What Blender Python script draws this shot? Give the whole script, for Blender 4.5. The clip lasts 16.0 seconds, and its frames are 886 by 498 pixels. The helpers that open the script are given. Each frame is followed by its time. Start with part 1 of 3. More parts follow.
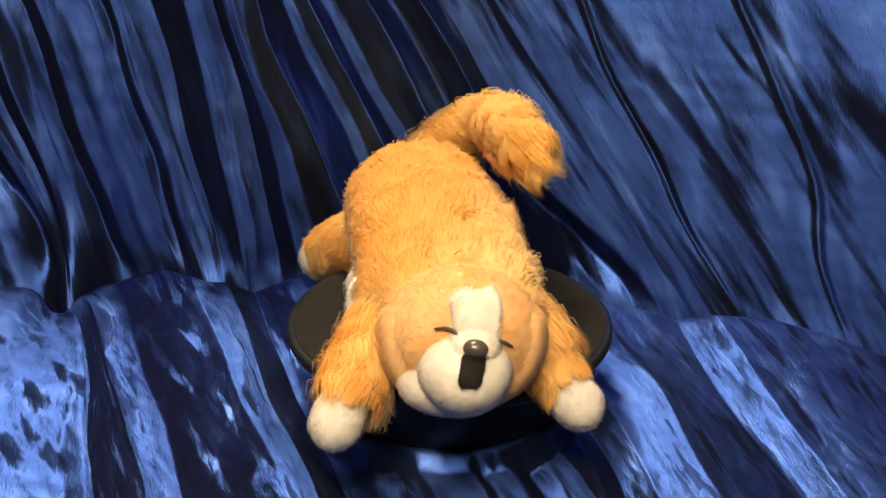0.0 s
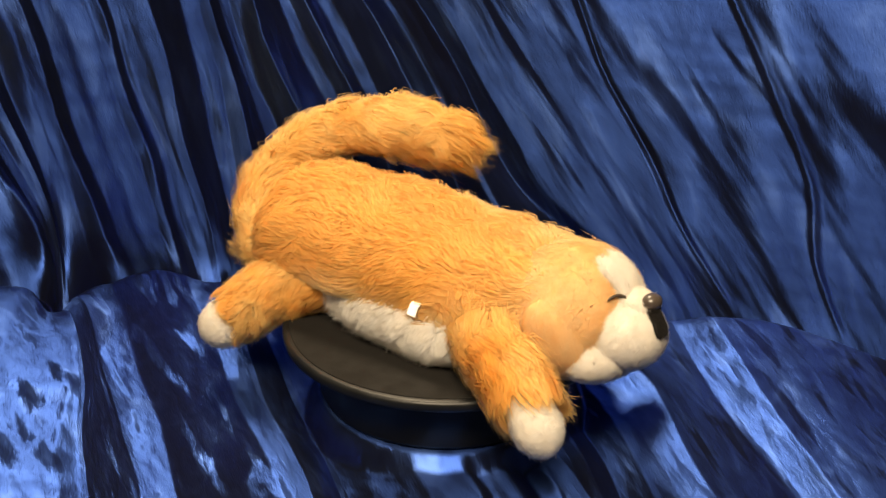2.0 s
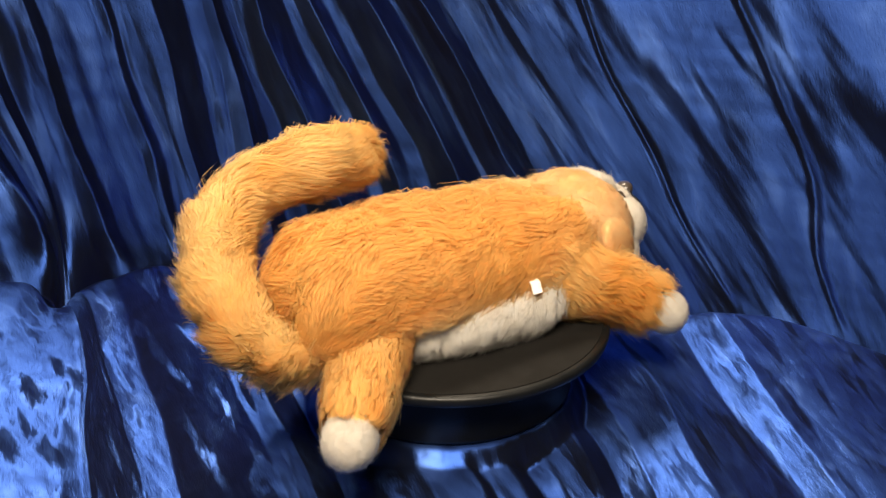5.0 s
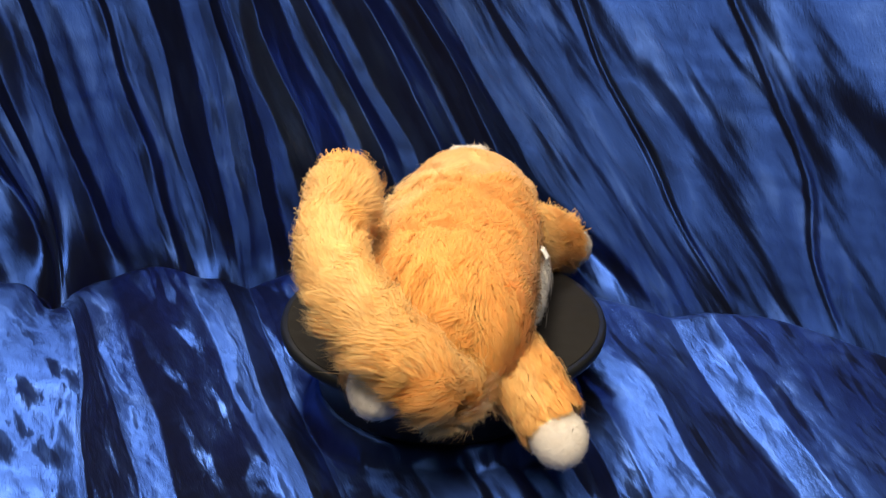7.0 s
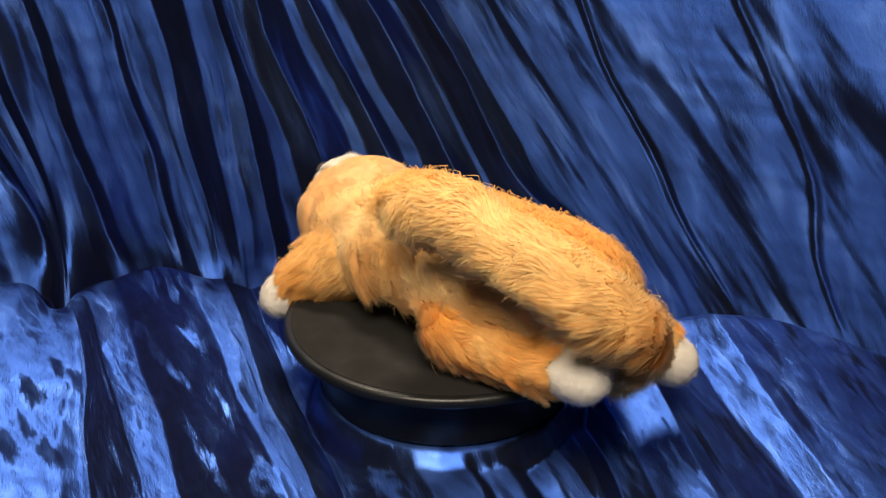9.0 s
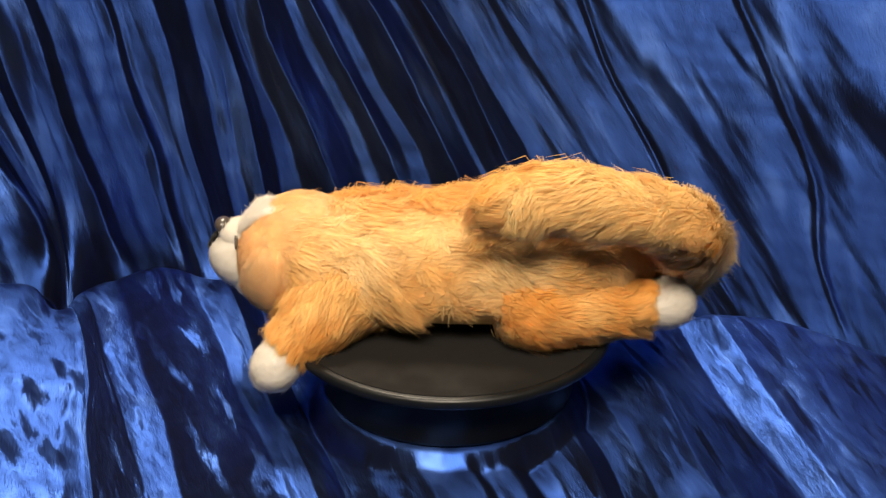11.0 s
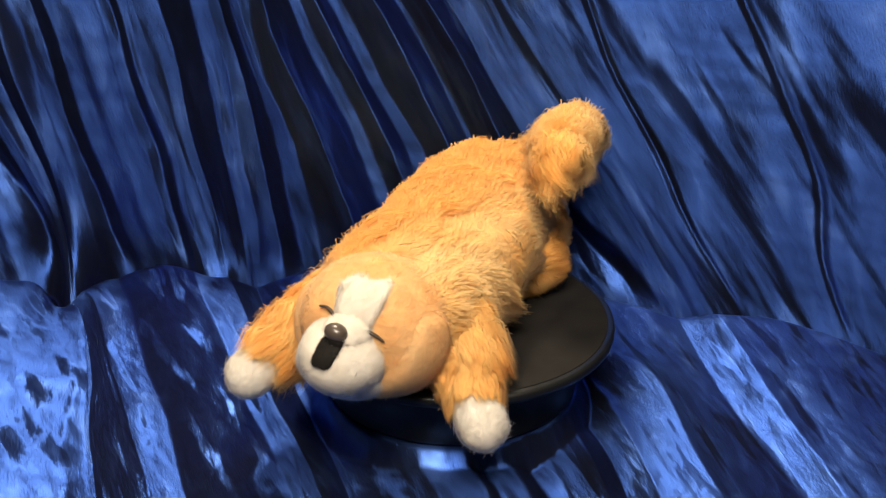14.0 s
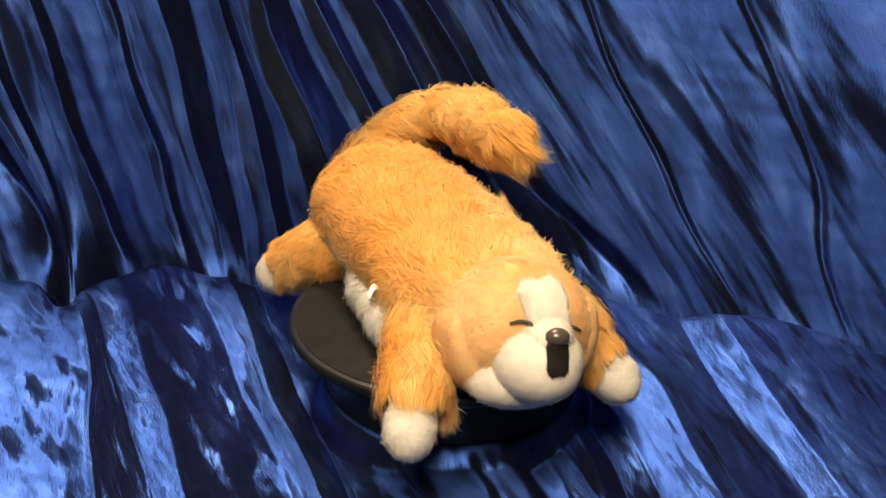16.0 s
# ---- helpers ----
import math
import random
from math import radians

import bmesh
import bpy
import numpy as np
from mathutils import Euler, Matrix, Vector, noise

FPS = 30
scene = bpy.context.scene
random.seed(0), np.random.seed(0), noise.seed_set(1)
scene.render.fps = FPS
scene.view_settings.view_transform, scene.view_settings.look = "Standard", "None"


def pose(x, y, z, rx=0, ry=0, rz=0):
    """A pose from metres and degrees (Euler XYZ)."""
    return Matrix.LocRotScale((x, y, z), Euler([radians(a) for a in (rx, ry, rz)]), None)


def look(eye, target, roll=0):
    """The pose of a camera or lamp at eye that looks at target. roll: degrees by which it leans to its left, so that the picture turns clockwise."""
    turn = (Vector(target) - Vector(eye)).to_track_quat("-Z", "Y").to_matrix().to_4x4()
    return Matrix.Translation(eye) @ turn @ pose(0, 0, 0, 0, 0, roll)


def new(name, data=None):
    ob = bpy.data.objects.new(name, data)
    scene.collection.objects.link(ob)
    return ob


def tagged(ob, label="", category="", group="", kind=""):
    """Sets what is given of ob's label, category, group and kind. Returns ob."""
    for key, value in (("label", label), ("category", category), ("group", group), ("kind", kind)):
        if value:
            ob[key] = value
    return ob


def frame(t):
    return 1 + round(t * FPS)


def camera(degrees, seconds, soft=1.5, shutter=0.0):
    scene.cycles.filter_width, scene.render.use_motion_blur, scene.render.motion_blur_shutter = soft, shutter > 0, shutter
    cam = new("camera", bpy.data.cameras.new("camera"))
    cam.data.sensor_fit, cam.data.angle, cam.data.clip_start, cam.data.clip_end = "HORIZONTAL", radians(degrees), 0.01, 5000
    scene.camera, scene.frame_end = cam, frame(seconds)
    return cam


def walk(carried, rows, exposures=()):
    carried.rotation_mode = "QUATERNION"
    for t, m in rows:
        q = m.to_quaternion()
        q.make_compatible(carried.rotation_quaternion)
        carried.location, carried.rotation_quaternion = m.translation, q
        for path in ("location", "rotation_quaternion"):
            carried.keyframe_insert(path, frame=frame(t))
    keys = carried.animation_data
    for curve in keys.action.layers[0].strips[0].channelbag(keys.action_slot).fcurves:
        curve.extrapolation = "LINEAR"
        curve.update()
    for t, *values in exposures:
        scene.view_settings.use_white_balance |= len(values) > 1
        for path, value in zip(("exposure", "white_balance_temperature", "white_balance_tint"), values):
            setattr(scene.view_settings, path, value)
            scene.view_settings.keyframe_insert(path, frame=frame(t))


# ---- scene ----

EYE = (0.0, -0.7918, 0.4687)
cam = camera(42.0, 16.0)
walk(cam, [
    (0.0, look(EYE, (-0.0059, 0.1209, 0.0602), 0.09)),
    (0.5, look(EYE, (-0.0052, 0.1210, 0.0604), 0.08)),
    (1.0, look(EYE, (-0.0039, 0.1214, 0.0612), 0.13)),
    (1.5, look(EYE, (-0.0023, 0.1213, 0.0611), 0.16)),
    (2.0, look(EYE, (-0.0024, 0.1211, 0.0607), 0.37)),
    (2.5, look(EYE, (-0.0029, 0.1208, 0.0600), 0.33)),
    (3.0, look(EYE, (-0.0042, 0.1208, 0.0599), 0.37)),
    (3.5, look(EYE, (-0.0051, 0.1204, 0.0589), 0.28)),
    (4.0, look(EYE, (-0.0054, 0.1199, 0.0580), 0.26)),
    (6.5, look(EYE, (-0.0009, 0.1195, 0.0570), 0.42)),
    (7.0, look(EYE, (-0.0009, 0.1199, 0.0578), 0.39)),
    (7.5, look(EYE, (-0.0005, 0.1197, 0.0574), 0.44)),
    (8.0, look(EYE, (-0.0016, 0.1195, 0.0570), 0.56)),
    (8.5, look(EYE, (-0.0031, 0.1199, 0.0579), 0.46)),
    (9.0, look(EYE, (-0.0038, 0.1200, 0.0582), 0.39)),
    (11.5, look(EYE, (-0.0061, 0.1203, 0.0589), 0.36)),
    (12.0, look(EYE, (-0.0069, 0.1201, 0.0584), 0.46)),
    (12.5, look(EYE, (-0.0076, 0.1199, 0.0579), 0.38)),
    (13.0, look(EYE, (-0.0089, 0.1200, 0.0583), 0.39)),
    (13.5, look(EYE, (-0.0090, 0.1200, 0.0583), 0.42)),
    (14.0, look(EYE, (-0.0084, 0.1198, 0.0577), 0.46)),
    (14.5, look(EYE, (-0.0079, 0.1195, 0.0571), 0.38)),
    (15.0, look(EYE, (-0.0078, 0.1192, 0.0564), 0.57)),
    (15.5, look(EYE, (-0.0081, 0.1192, 0.0564), 0.55)),
    (16.0, look(EYE, (-0.0081, 0.1197, 0.0575), 0.47)),
], exposures=[(0.0, 0.0, 7900, 10), (3.0, 0.0, 7800, 10), (4.0, 0.0, 7300, 10), (6.5, 0.0, 6550, 10), (9.0, 0.0, 6550, 10), (12.5, 0.0, 6650, 10), (14.0, 0.0, 6650, 10), (16.0, 0.0, 7500, 10)])

# ---- light ----
world = bpy.data.worlds.new("room_air")
scene.world = world
world.use_nodes = True
world.node_tree.nodes["Background"].inputs[0].default_value = (0.9, 0.95, 1.0, 1)
world.node_tree.nodes["Background"].inputs[1].default_value = 0.08


def area_lamp(name, eye, target, size, watts, colour):
    data = bpy.data.lights.new(name, "AREA")
    data.shape, data.size, data.size_y, data.energy, data.color = "RECTANGLE", size[0], size[1], watts, colour
    ob = new(name, data)
    ob.matrix_world = look(eye, target)
    return ob


area_lamp("ceiling_lamp", (-0.25, 0.56, 1.70), (0, 0.05, 0), (0.35, 0.35), 42, (1.0, 0.86, 0.67))
area_lamp("front_lamp", (-0.10, -1.05, 1.42), (0, 0.05, 0.08), (0.8, 0.5), 62, (1.0, 0.87, 0.70))


# ---- materials ----
def material(name):
    m = bpy.data.materials.new(name)
    m.use_nodes = True
    nt = m.node_tree
    b = nt.nodes["Principled BSDF"]
    return m, nt, b


def node(nt, kind, **sets):
    n = nt.nodes.new(kind)
    for k, v in sets.items():
        if k in n.inputs:
            n.inputs[k].default_value = v
    return n


def ramp(nt, source, stops):
    r = nt.nodes.new("ShaderNodeValToRGB")
    while len(r.color_ramp.elements) < len(stops):
        r.color_ramp.elements.new(0.5)
    for e, (at, col) in zip(r.color_ramp.elements, stops):
        e.position, e.color = at, (*col, 1)
    nt.links.new(source, r.inputs[0])
    return r.outputs[0]


def mixed(nt, factor, a, b, blend="MIX"):
    m = nt.nodes.new("ShaderNodeMix")
    m.data_type, m.blend_type = "RGBA", blend
    for s, v in ((m.inputs[0], factor), (m.inputs[6], a), (m.inputs[7], b)):
        if hasattr(v, "links"):
            nt.links.new(v, s)
        else:
            s.default_value = v if isinstance(v, (int, float)) else (*v, 1)
    return m.outputs[2]


def fur_material(name, pale, deep, patch_scale=14.0, spread=0.13, rough=0.65, blond=None, thin=0.22, root=None, saddle=None):
    """Plush pile: each strand a little different, and larger patches of the deeper dye."""
    m, nt, b = material(name)
    geo = nt.nodes.new("ShaderNodeNewGeometry")
    tc = nt.nodes.new("ShaderNodeTexCoord")
    n1 = node(nt, "ShaderNodeTexNoise", Scale=patch_scale, Detail=3.0)
    nt.links.new(tc.outputs["Object"], n1.inputs["Vector"])
    patch = ramp(nt, n1.outputs[0], [(0.42, pale), (0.68, deep)])
    if blond:
        # the outer side of the curled tail is dyed paler
        dot = nt.nodes.new("ShaderNodeVectorMath")
        dot.operation = "DOT_PRODUCT"
        nt.links.new(tc.outputs["Object"], dot.inputs[0])
        dot.inputs[1].default_value = (10.0, 6.0, 0.0)
        level = nt.nodes.new("ShaderNodeMapRange")
        level.inputs["From Min"].default_value, level.inputs["From Max"].default_value = 1.06, 1.18
        nt.links.new(dot.outputs["Value"], level.inputs["Value"])
        side = ramp(nt, level.outputs[0], [(0.0, (0.0, 0.0, 0.0)), (1.0, (1.0, 1.0, 1.0))])
        patch = mixed(nt, side, patch, blond)
    if saddle:
        # back coloured deeper, ragged-edged: dyed patches plus the pile's darker look from behind
        dot = nt.nodes.new("ShaderNodeVectorMath")
        dot.operation = "DOT_PRODUCT"
        nt.links.new(tc.outputs["Object"], dot.inputs[0])
        dot.inputs[1].default_value = (-0.45, 0.10, 1.0)
        ragged = nt.nodes.new("ShaderNodeMath")
        ragged.operation = "MULTIPLY_ADD"
        ragged.inputs[1].default_value = 0.06
        nt.links.new(n1.outputs[0], ragged.inputs[0])
        nt.links.new(dot.outputs["Value"], ragged.inputs[2])
        over = nt.nodes.new("ShaderNodeMapRange")
        over.inputs["From Min"].default_value, over.inputs["From Max"].default_value = 0.148, 0.178
        over.inputs["To Max"].default_value = 0.8
        nt.links.new(ragged.outputs[0], over.inputs["Value"])
        patch = mixed(nt, over.outputs[0], patch, saddle)
    # colour is deeper at each strand's root than its tip; tufts vary in tone
    along = nt.nodes.new("ShaderNodeAttribute")
    along.attribute_name = "along"
    patch = mixed(nt, ramp(nt, along.outputs["Fac"], [(0.0, (0.0, 0.0, 0.0)), (0.5, (1.0, 1.0, 1.0))]), root or deep, patch)
    tuft_tone = nt.nodes.new("ShaderNodeAttribute")
    tuft_tone.attribute_name = "tuft"
    patch = mixed(nt, 1.0, patch, ramp(nt, tuft_tone.outputs["Fac"], [(0.0, (1 - 0.9 * spread, 1 - 1.4 * spread, 1 - 2.0 * spread)), (0.7, (1.0, 1.0, 1.0))]), "MULTIPLY")
    shade = ramp(nt, geo.outputs["Random Per Island"], [(0.0, (1 - spread,) * 3), (1.0, (1.0, 1.0, 1.0))])
    n3 = node(nt, "ShaderNodeTexNoise", Scale=110.0, Detail=2.0, Distortion=0.8)
    nt.links.new(tc.outputs["Object"], n3.inputs["Vector"])
    tuft = ramp(nt, n3.outputs[0], [(0.35, (1 - 0.7 * spread, 1 - 1.1 * spread, 1 - 1.6 * spread)), (0.6, (1.0, 1.0, 1.0))])
    patch = mixed(nt, 1.0, patch, tuft, "MULTIPLY")
    col = mixed(nt, 1.0, patch, shade, "MULTIPLY")
    nt.links.new(col, b.inputs["Base Color"])
    b.inputs["Roughness"].default_value = rough
    b.inputs["Specular IOR Level"].default_value = 0.25
    b.inputs["Sheen Weight"].default_value = 0.15
    if not thin:
        return m
    tr = nt.nodes.new("ShaderNodeBsdfTranslucent")
    nt.links.new(col, tr.inputs[0])
    mx = nt.nodes.new("ShaderNodeMixShader")
    mx.inputs[0].default_value = thin
    out = nt.nodes["Material Output"]
    nt.links.new(b.outputs[0], mx.inputs[1])
    nt.links.new(tr.outputs[0], mx.inputs[2])
    nt.links.new(mx.outputs[0], out.inputs[0])
    return m


def plain_material(name, colour, rough, bump=0.0, bump_scale=300.0, metal=0.0, vary=0.15, gloss=0.5):
    m, nt, b = material(name)
    b.inputs["Specular IOR Level"].default_value = gloss
    tc = nt.nodes.new("ShaderNodeTexCoord")
    n1 = node(nt, "ShaderNodeTexNoise", Scale=bump_scale, Detail=4.0)
    n2 = node(nt, "ShaderNodeTexNoise", Scale=bump_scale / 12, Detail=3.0)
    nt.links.new(tc.outputs["Object"], n1.inputs["Vector"])
    nt.links.new(tc.outputs["Object"], n2.inputs["Vector"])
    lo, hi = [c * (1 - vary) for c in colour], [min(1, c * (1 + vary)) for c in colour]
    nt.links.new(ramp(nt, n2.outputs[0], [(0.3, lo), (0.7, hi)]), b.inputs["Base Color"])
    nt.links.new(ramp(nt, n2.outputs[0], [(0.3, (rough * 0.85,) * 3), (0.7, (min(1, rough * 1.15),) * 3)]), b.inputs["Roughness"])
    b.inputs["Metallic"].default_value = metal
    if bump:
        bp = node(nt, "ShaderNodeBump", Strength=bump, Distance=0.0006)
        nt.links.new(n1.outputs[0], bp.inputs["Height"])
        nt.links.new(bp.outputs[0], b.inputs["Normal"])
    return m


def satin_material():
    m, nt, b = material("blue_crushed_satin")
    uv = nt.nodes.new("ShaderNodeUVMap")
    uv.uv_map = "weave"

    def streak(sx, sy, detail, dist=0.0):
        mp = node(nt, "ShaderNodeMapping", Scale=(sx, sy, 1))
        nt.links.new(uv.outputs[0], mp.inputs["Vector"])
        n = node(nt, "ShaderNodeTexNoise", Scale=1.0, Detail=detail, Distortion=dist)
        nt.links.new(mp.outputs[0], n.inputs["Vector"])
        return n.outputs[0]

    wide = streak(26, 9, 4, 0.6)
    long = streak(60, 13, 2, 0.7)
    crush = streak(70, 34, 1.5, 1.0)
    thread = streak(1500, 160, 2)
    sep = nt.nodes.new("ShaderNodeSeparateXYZ")
    nt.links.new(uv.outputs[0], sep.inputs[0])
    shift = node(nt, "ShaderNodeMath")
    shift.operation = "ADD"
    nt.links.new(sep.outputs[1], shift.inputs[0])
    shift.inputs[1].default_value = 0.5
    hanging = ramp(nt, shift.outputs[0], [(0.485, (0.0, 0.0, 0.0)), (0.5, (1.0, 1.0, 1.0))])
    fine = mixed(nt, hanging, crush, long)
    tone = mixed(nt, 0.45, wide, fine)
    col = ramp(nt, tone, [(0.36, (0.015, 0.043, 0.19)), (0.52, (0.024, 0.066, 0.27)), (0.66, (0.05, 0.115, 0.38))])
    nt.links.new(col, b.inputs["Base Color"])
    nt.links.new(ramp(nt, fine, [(0.3, (0.34,) * 3), (0.7, (0.40,) * 3)]), b.inputs["Roughness"])
    b.inputs["Metallic"].default_value = 1.0
    b.inputs["Anisotropic"].default_value = 0.86
    b.inputs["Anisotropic Rotation"].default_value = 0.25
    tg = nt.nodes.new("ShaderNodeTangent")
    tg.direction_type, tg.uv_map = "UV_MAP", "weave"
    nt.links.new(tg.outputs[0], b.inputs["Tangent"])
    b1 = node(nt, "ShaderNodeBump", Strength=0.5, Distance=0.0009)
    nt.links.new(fine, b1.inputs["Height"])
    b2 = node(nt, "ShaderNodeBump", Strength=0.35, Distance=0.0005)
    nt.links.new(thread, b2.inputs["Height"])
    nt.links.new(b1.outputs[0], b2.inputs["Normal"])
    # crushed nap: lengthwise patches, sharp-edged, whose pile lies over to one side
    nap = nt.nodes.new("ShaderNodeUVMap")
    nap.uv_map = "nap"

    def lay(sx, sy, detail, low, high, amount):
        mp = node(nt, "ShaderNodeMapping", Scale=(sx, sy, 1))
        nt.links.new(nap.outputs[0], mp.inputs["Vector"])
        n = node(nt, "ShaderNodeTexNoise", Scale=1.0, Detail=detail, Distortion=0.25)
        nt.links.new(mp.outputs[0], n.inputs["Vector"])
        r = nt.nodes.new("ShaderNodeMapRange")
        r.inputs["From Min"].default_value, r.inputs["From Max"].default_value = low, high
        r.inputs["To Min"].default_value, r.inputs["To Max"].default_value = -0.2 * amount, amount
        nt.links.new(n.outputs[0], r.inputs["Value"])
        return r.outputs[0]

    def total(one, two):
        n = nt.nodes.new("ShaderNodeMath")
        n.operation = "ADD"
        nt.links.new(one, n.inputs[0])
        nt.links.new(two, n.inputs[1])
        return n.outputs[0]

    # patches on the table are short and broad, on the hanging part long and narrow
    short = total(lay(75, 15, 4.0, 0.55, 0.64, 0.22), lay(190, 40, 2.0, 0.3, 0.7, 0.12))
    tall = total(lay(52, 6.5, 3.0, 0.50, 0.66, 0.30), lay(150, 16, 2.0, 0.3, 0.7, 0.10))
    which = nt.nodes.new("ShaderNodeMix")
    nt.links.new(hanging, which.inputs[0])
    nt.links.new(short, which.inputs[2])
    nt.links.new(tall, which.inputs[3])
    over = nt.nodes.new("ShaderNodeVectorMath")
    over.operation = "SCALE"
    nt.links.new(tg.outputs[0], over.inputs[0])
    nt.links.new(which.outputs[0], over.inputs["Scale"])
    tilt = nt.nodes.new("ShaderNodeVectorMath")
    nt.links.new(b2.outputs[0], tilt.inputs[0])
    nt.links.new(over.outputs[0], tilt.inputs[1])
    unit = nt.nodes.new("ShaderNodeVectorMath")
    unit.operation = "NORMALIZE"
    nt.links.new(tilt.outputs[0], unit.inputs[0])
    nt.links.new(unit.outputs[0], b.inputs["Normal"])
    # the weft is black: a dull grey sheen from any side
    weft = nt.nodes.new("ShaderNodeBsdfDiffuse")
    weft.inputs[0].default_value = (0.010, 0.0104, 0.011, 1)
    blend = nt.nodes.new("ShaderNodeMixShader")
    blend.inputs[0].default_value = 0.3
    nt.links.new(b.outputs[0], blend.inputs[1])
    nt.links.new(weft.outputs[0], blend.inputs[2])
    nt.links.new(blend.outputs[0], nt.nodes["Material Output"].inputs[0])
    return m


def pile(name, *how, **more):
    """The backing and the strands of one plush."""
    return fur_material(name + "_backing", *how, thin=0.0, **more), fur_material(name, *how, thin=0.60, **more)


ORANGE = pile("orange_plush", (0.95, 0.755, 0.42), (0.93, 0.62, 0.22), 11, 0.07, root=(0.93, 0.61, 0.23), saddle=(0.90, 0.52, 0.14))
GINGER = pile("ginger_plush", (0.95, 0.68, 0.29), (0.92, 0.52, 0.13), 16, 0.08, root=(0.92, 0.53, 0.14))
TAIL_FUR = pile("tail_plush", (0.95, 0.71, 0.33), (0.92, 0.57, 0.17), 14, 0.08, blond=(0.95, 0.72, 0.35), root=(0.92, 0.57, 0.19))
APRICOT = pile("apricot_short_pile", (0.93, 0.71, 0.41), (0.92, 0.64, 0.31), 20, 0.05)
BLACK_PILE = pile("black_plush", (0.016, 0.014, 0.013), (0.022, 0.019, 0.017), 30, 0.05)
CREAM = pile("cream_white_plush", (0.90, 0.885, 0.85), (0.89, 0.865, 0.82), 20, 0.03)
NOSE_PLASTIC = plain_material("dark_brown_nose_plastic", (0.055, 0.042, 0.034), 0.32, 0.2, 500)
THREAD = plain_material("dark_brown_thread", (0.03, 0.018, 0.010), 0.7)
TAG_CLOTH = plain_material("white_label_cloth", (0.85, 0.84, 0.80), 0.7, 0.3, 1200)
PLATTER_TOP = plain_material("matt_black_rubber", (0.0055, 0.0048, 0.0042), 0.85, 0.5, 700, gloss=0.2)
BASE_PLASTIC = plain_material("black_moulded_plastic", (0.005, 0.0055, 0.006), 0.4, 0.25, 500, gloss=0.3)
SATIN = satin_material()
WALL_PAINT = plain_material("grey_wall_paint", (0.14, 0.136, 0.132), 0.8, 0.2, 60)
FLOOR_BOARD = plain_material("brown_floor_laminate", (0.06, 0.042, 0.03), 0.5, 0.2, 40)


# ---- mesh helpers ----
def mesh_object(name, verts, faces, mat, parent=None, label="", smooth=True):
    me = bpy.data.meshes.new(name)
    me.from_pydata([tuple(v) for v in verts], [], faces)
    me.materials.append(mat)
    if smooth:
        me.shade_smooth()
    ob = new(name, me)
    ob.parent = parent
    return tagged(ob, label)


def lattice(nx, ny, seed):
    return np.random.RandomState(seed).rand(nx, ny) * 2 - 1


def smooth_noise(x, y, seed):
    """Value noise in two dimensions, for arrays."""
    g = lattice(256, 256, seed)
    xi, yi = np.floor(x).astype(int), np.floor(y).astype(int)
    fx, fy = x - xi, y - yi
    fx, fy = fx * fx * (3 - 2 * fx), fy * fy * (3 - 2 * fy)
    a, b = g[xi % 256, yi % 256], g[(xi + 1) % 256, yi % 256]
    c, d = g[xi % 256, (yi + 1) % 256], g[(xi + 1) % 256, (yi + 1) % 256]
    return (a * (1 - fx) + b * fx) * (1 - fy) + (c * (1 - fx) + d * fx) * fy


def step(x):
    x = np.clip(x, 0, 1)
    return x * x * (3 - 2 * x)


# ---- the cloth ----
# each fold line: x high on the drape, x in the crease, x at the front edge of the table
FOLDS = [(-1.30, -1.25, -1.10), (-0.61, -0.545, -0.40), (-0.465, -0.352, -0.238), (-0.395, -0.345, -0.185),
         (-0.29, -0.227, -0.087), (-0.212, -0.176, -0.045), (-0.148, -0.056, 0.129), (-0.046, 0.092, 0.193),
         (0.04, 0.185, 0.269), (0.135, 0.266, 0.338), (0.272, 0.36, 0.422), (0.425, 0.49, 0.54), (1.2, 1.25, 1.3)]


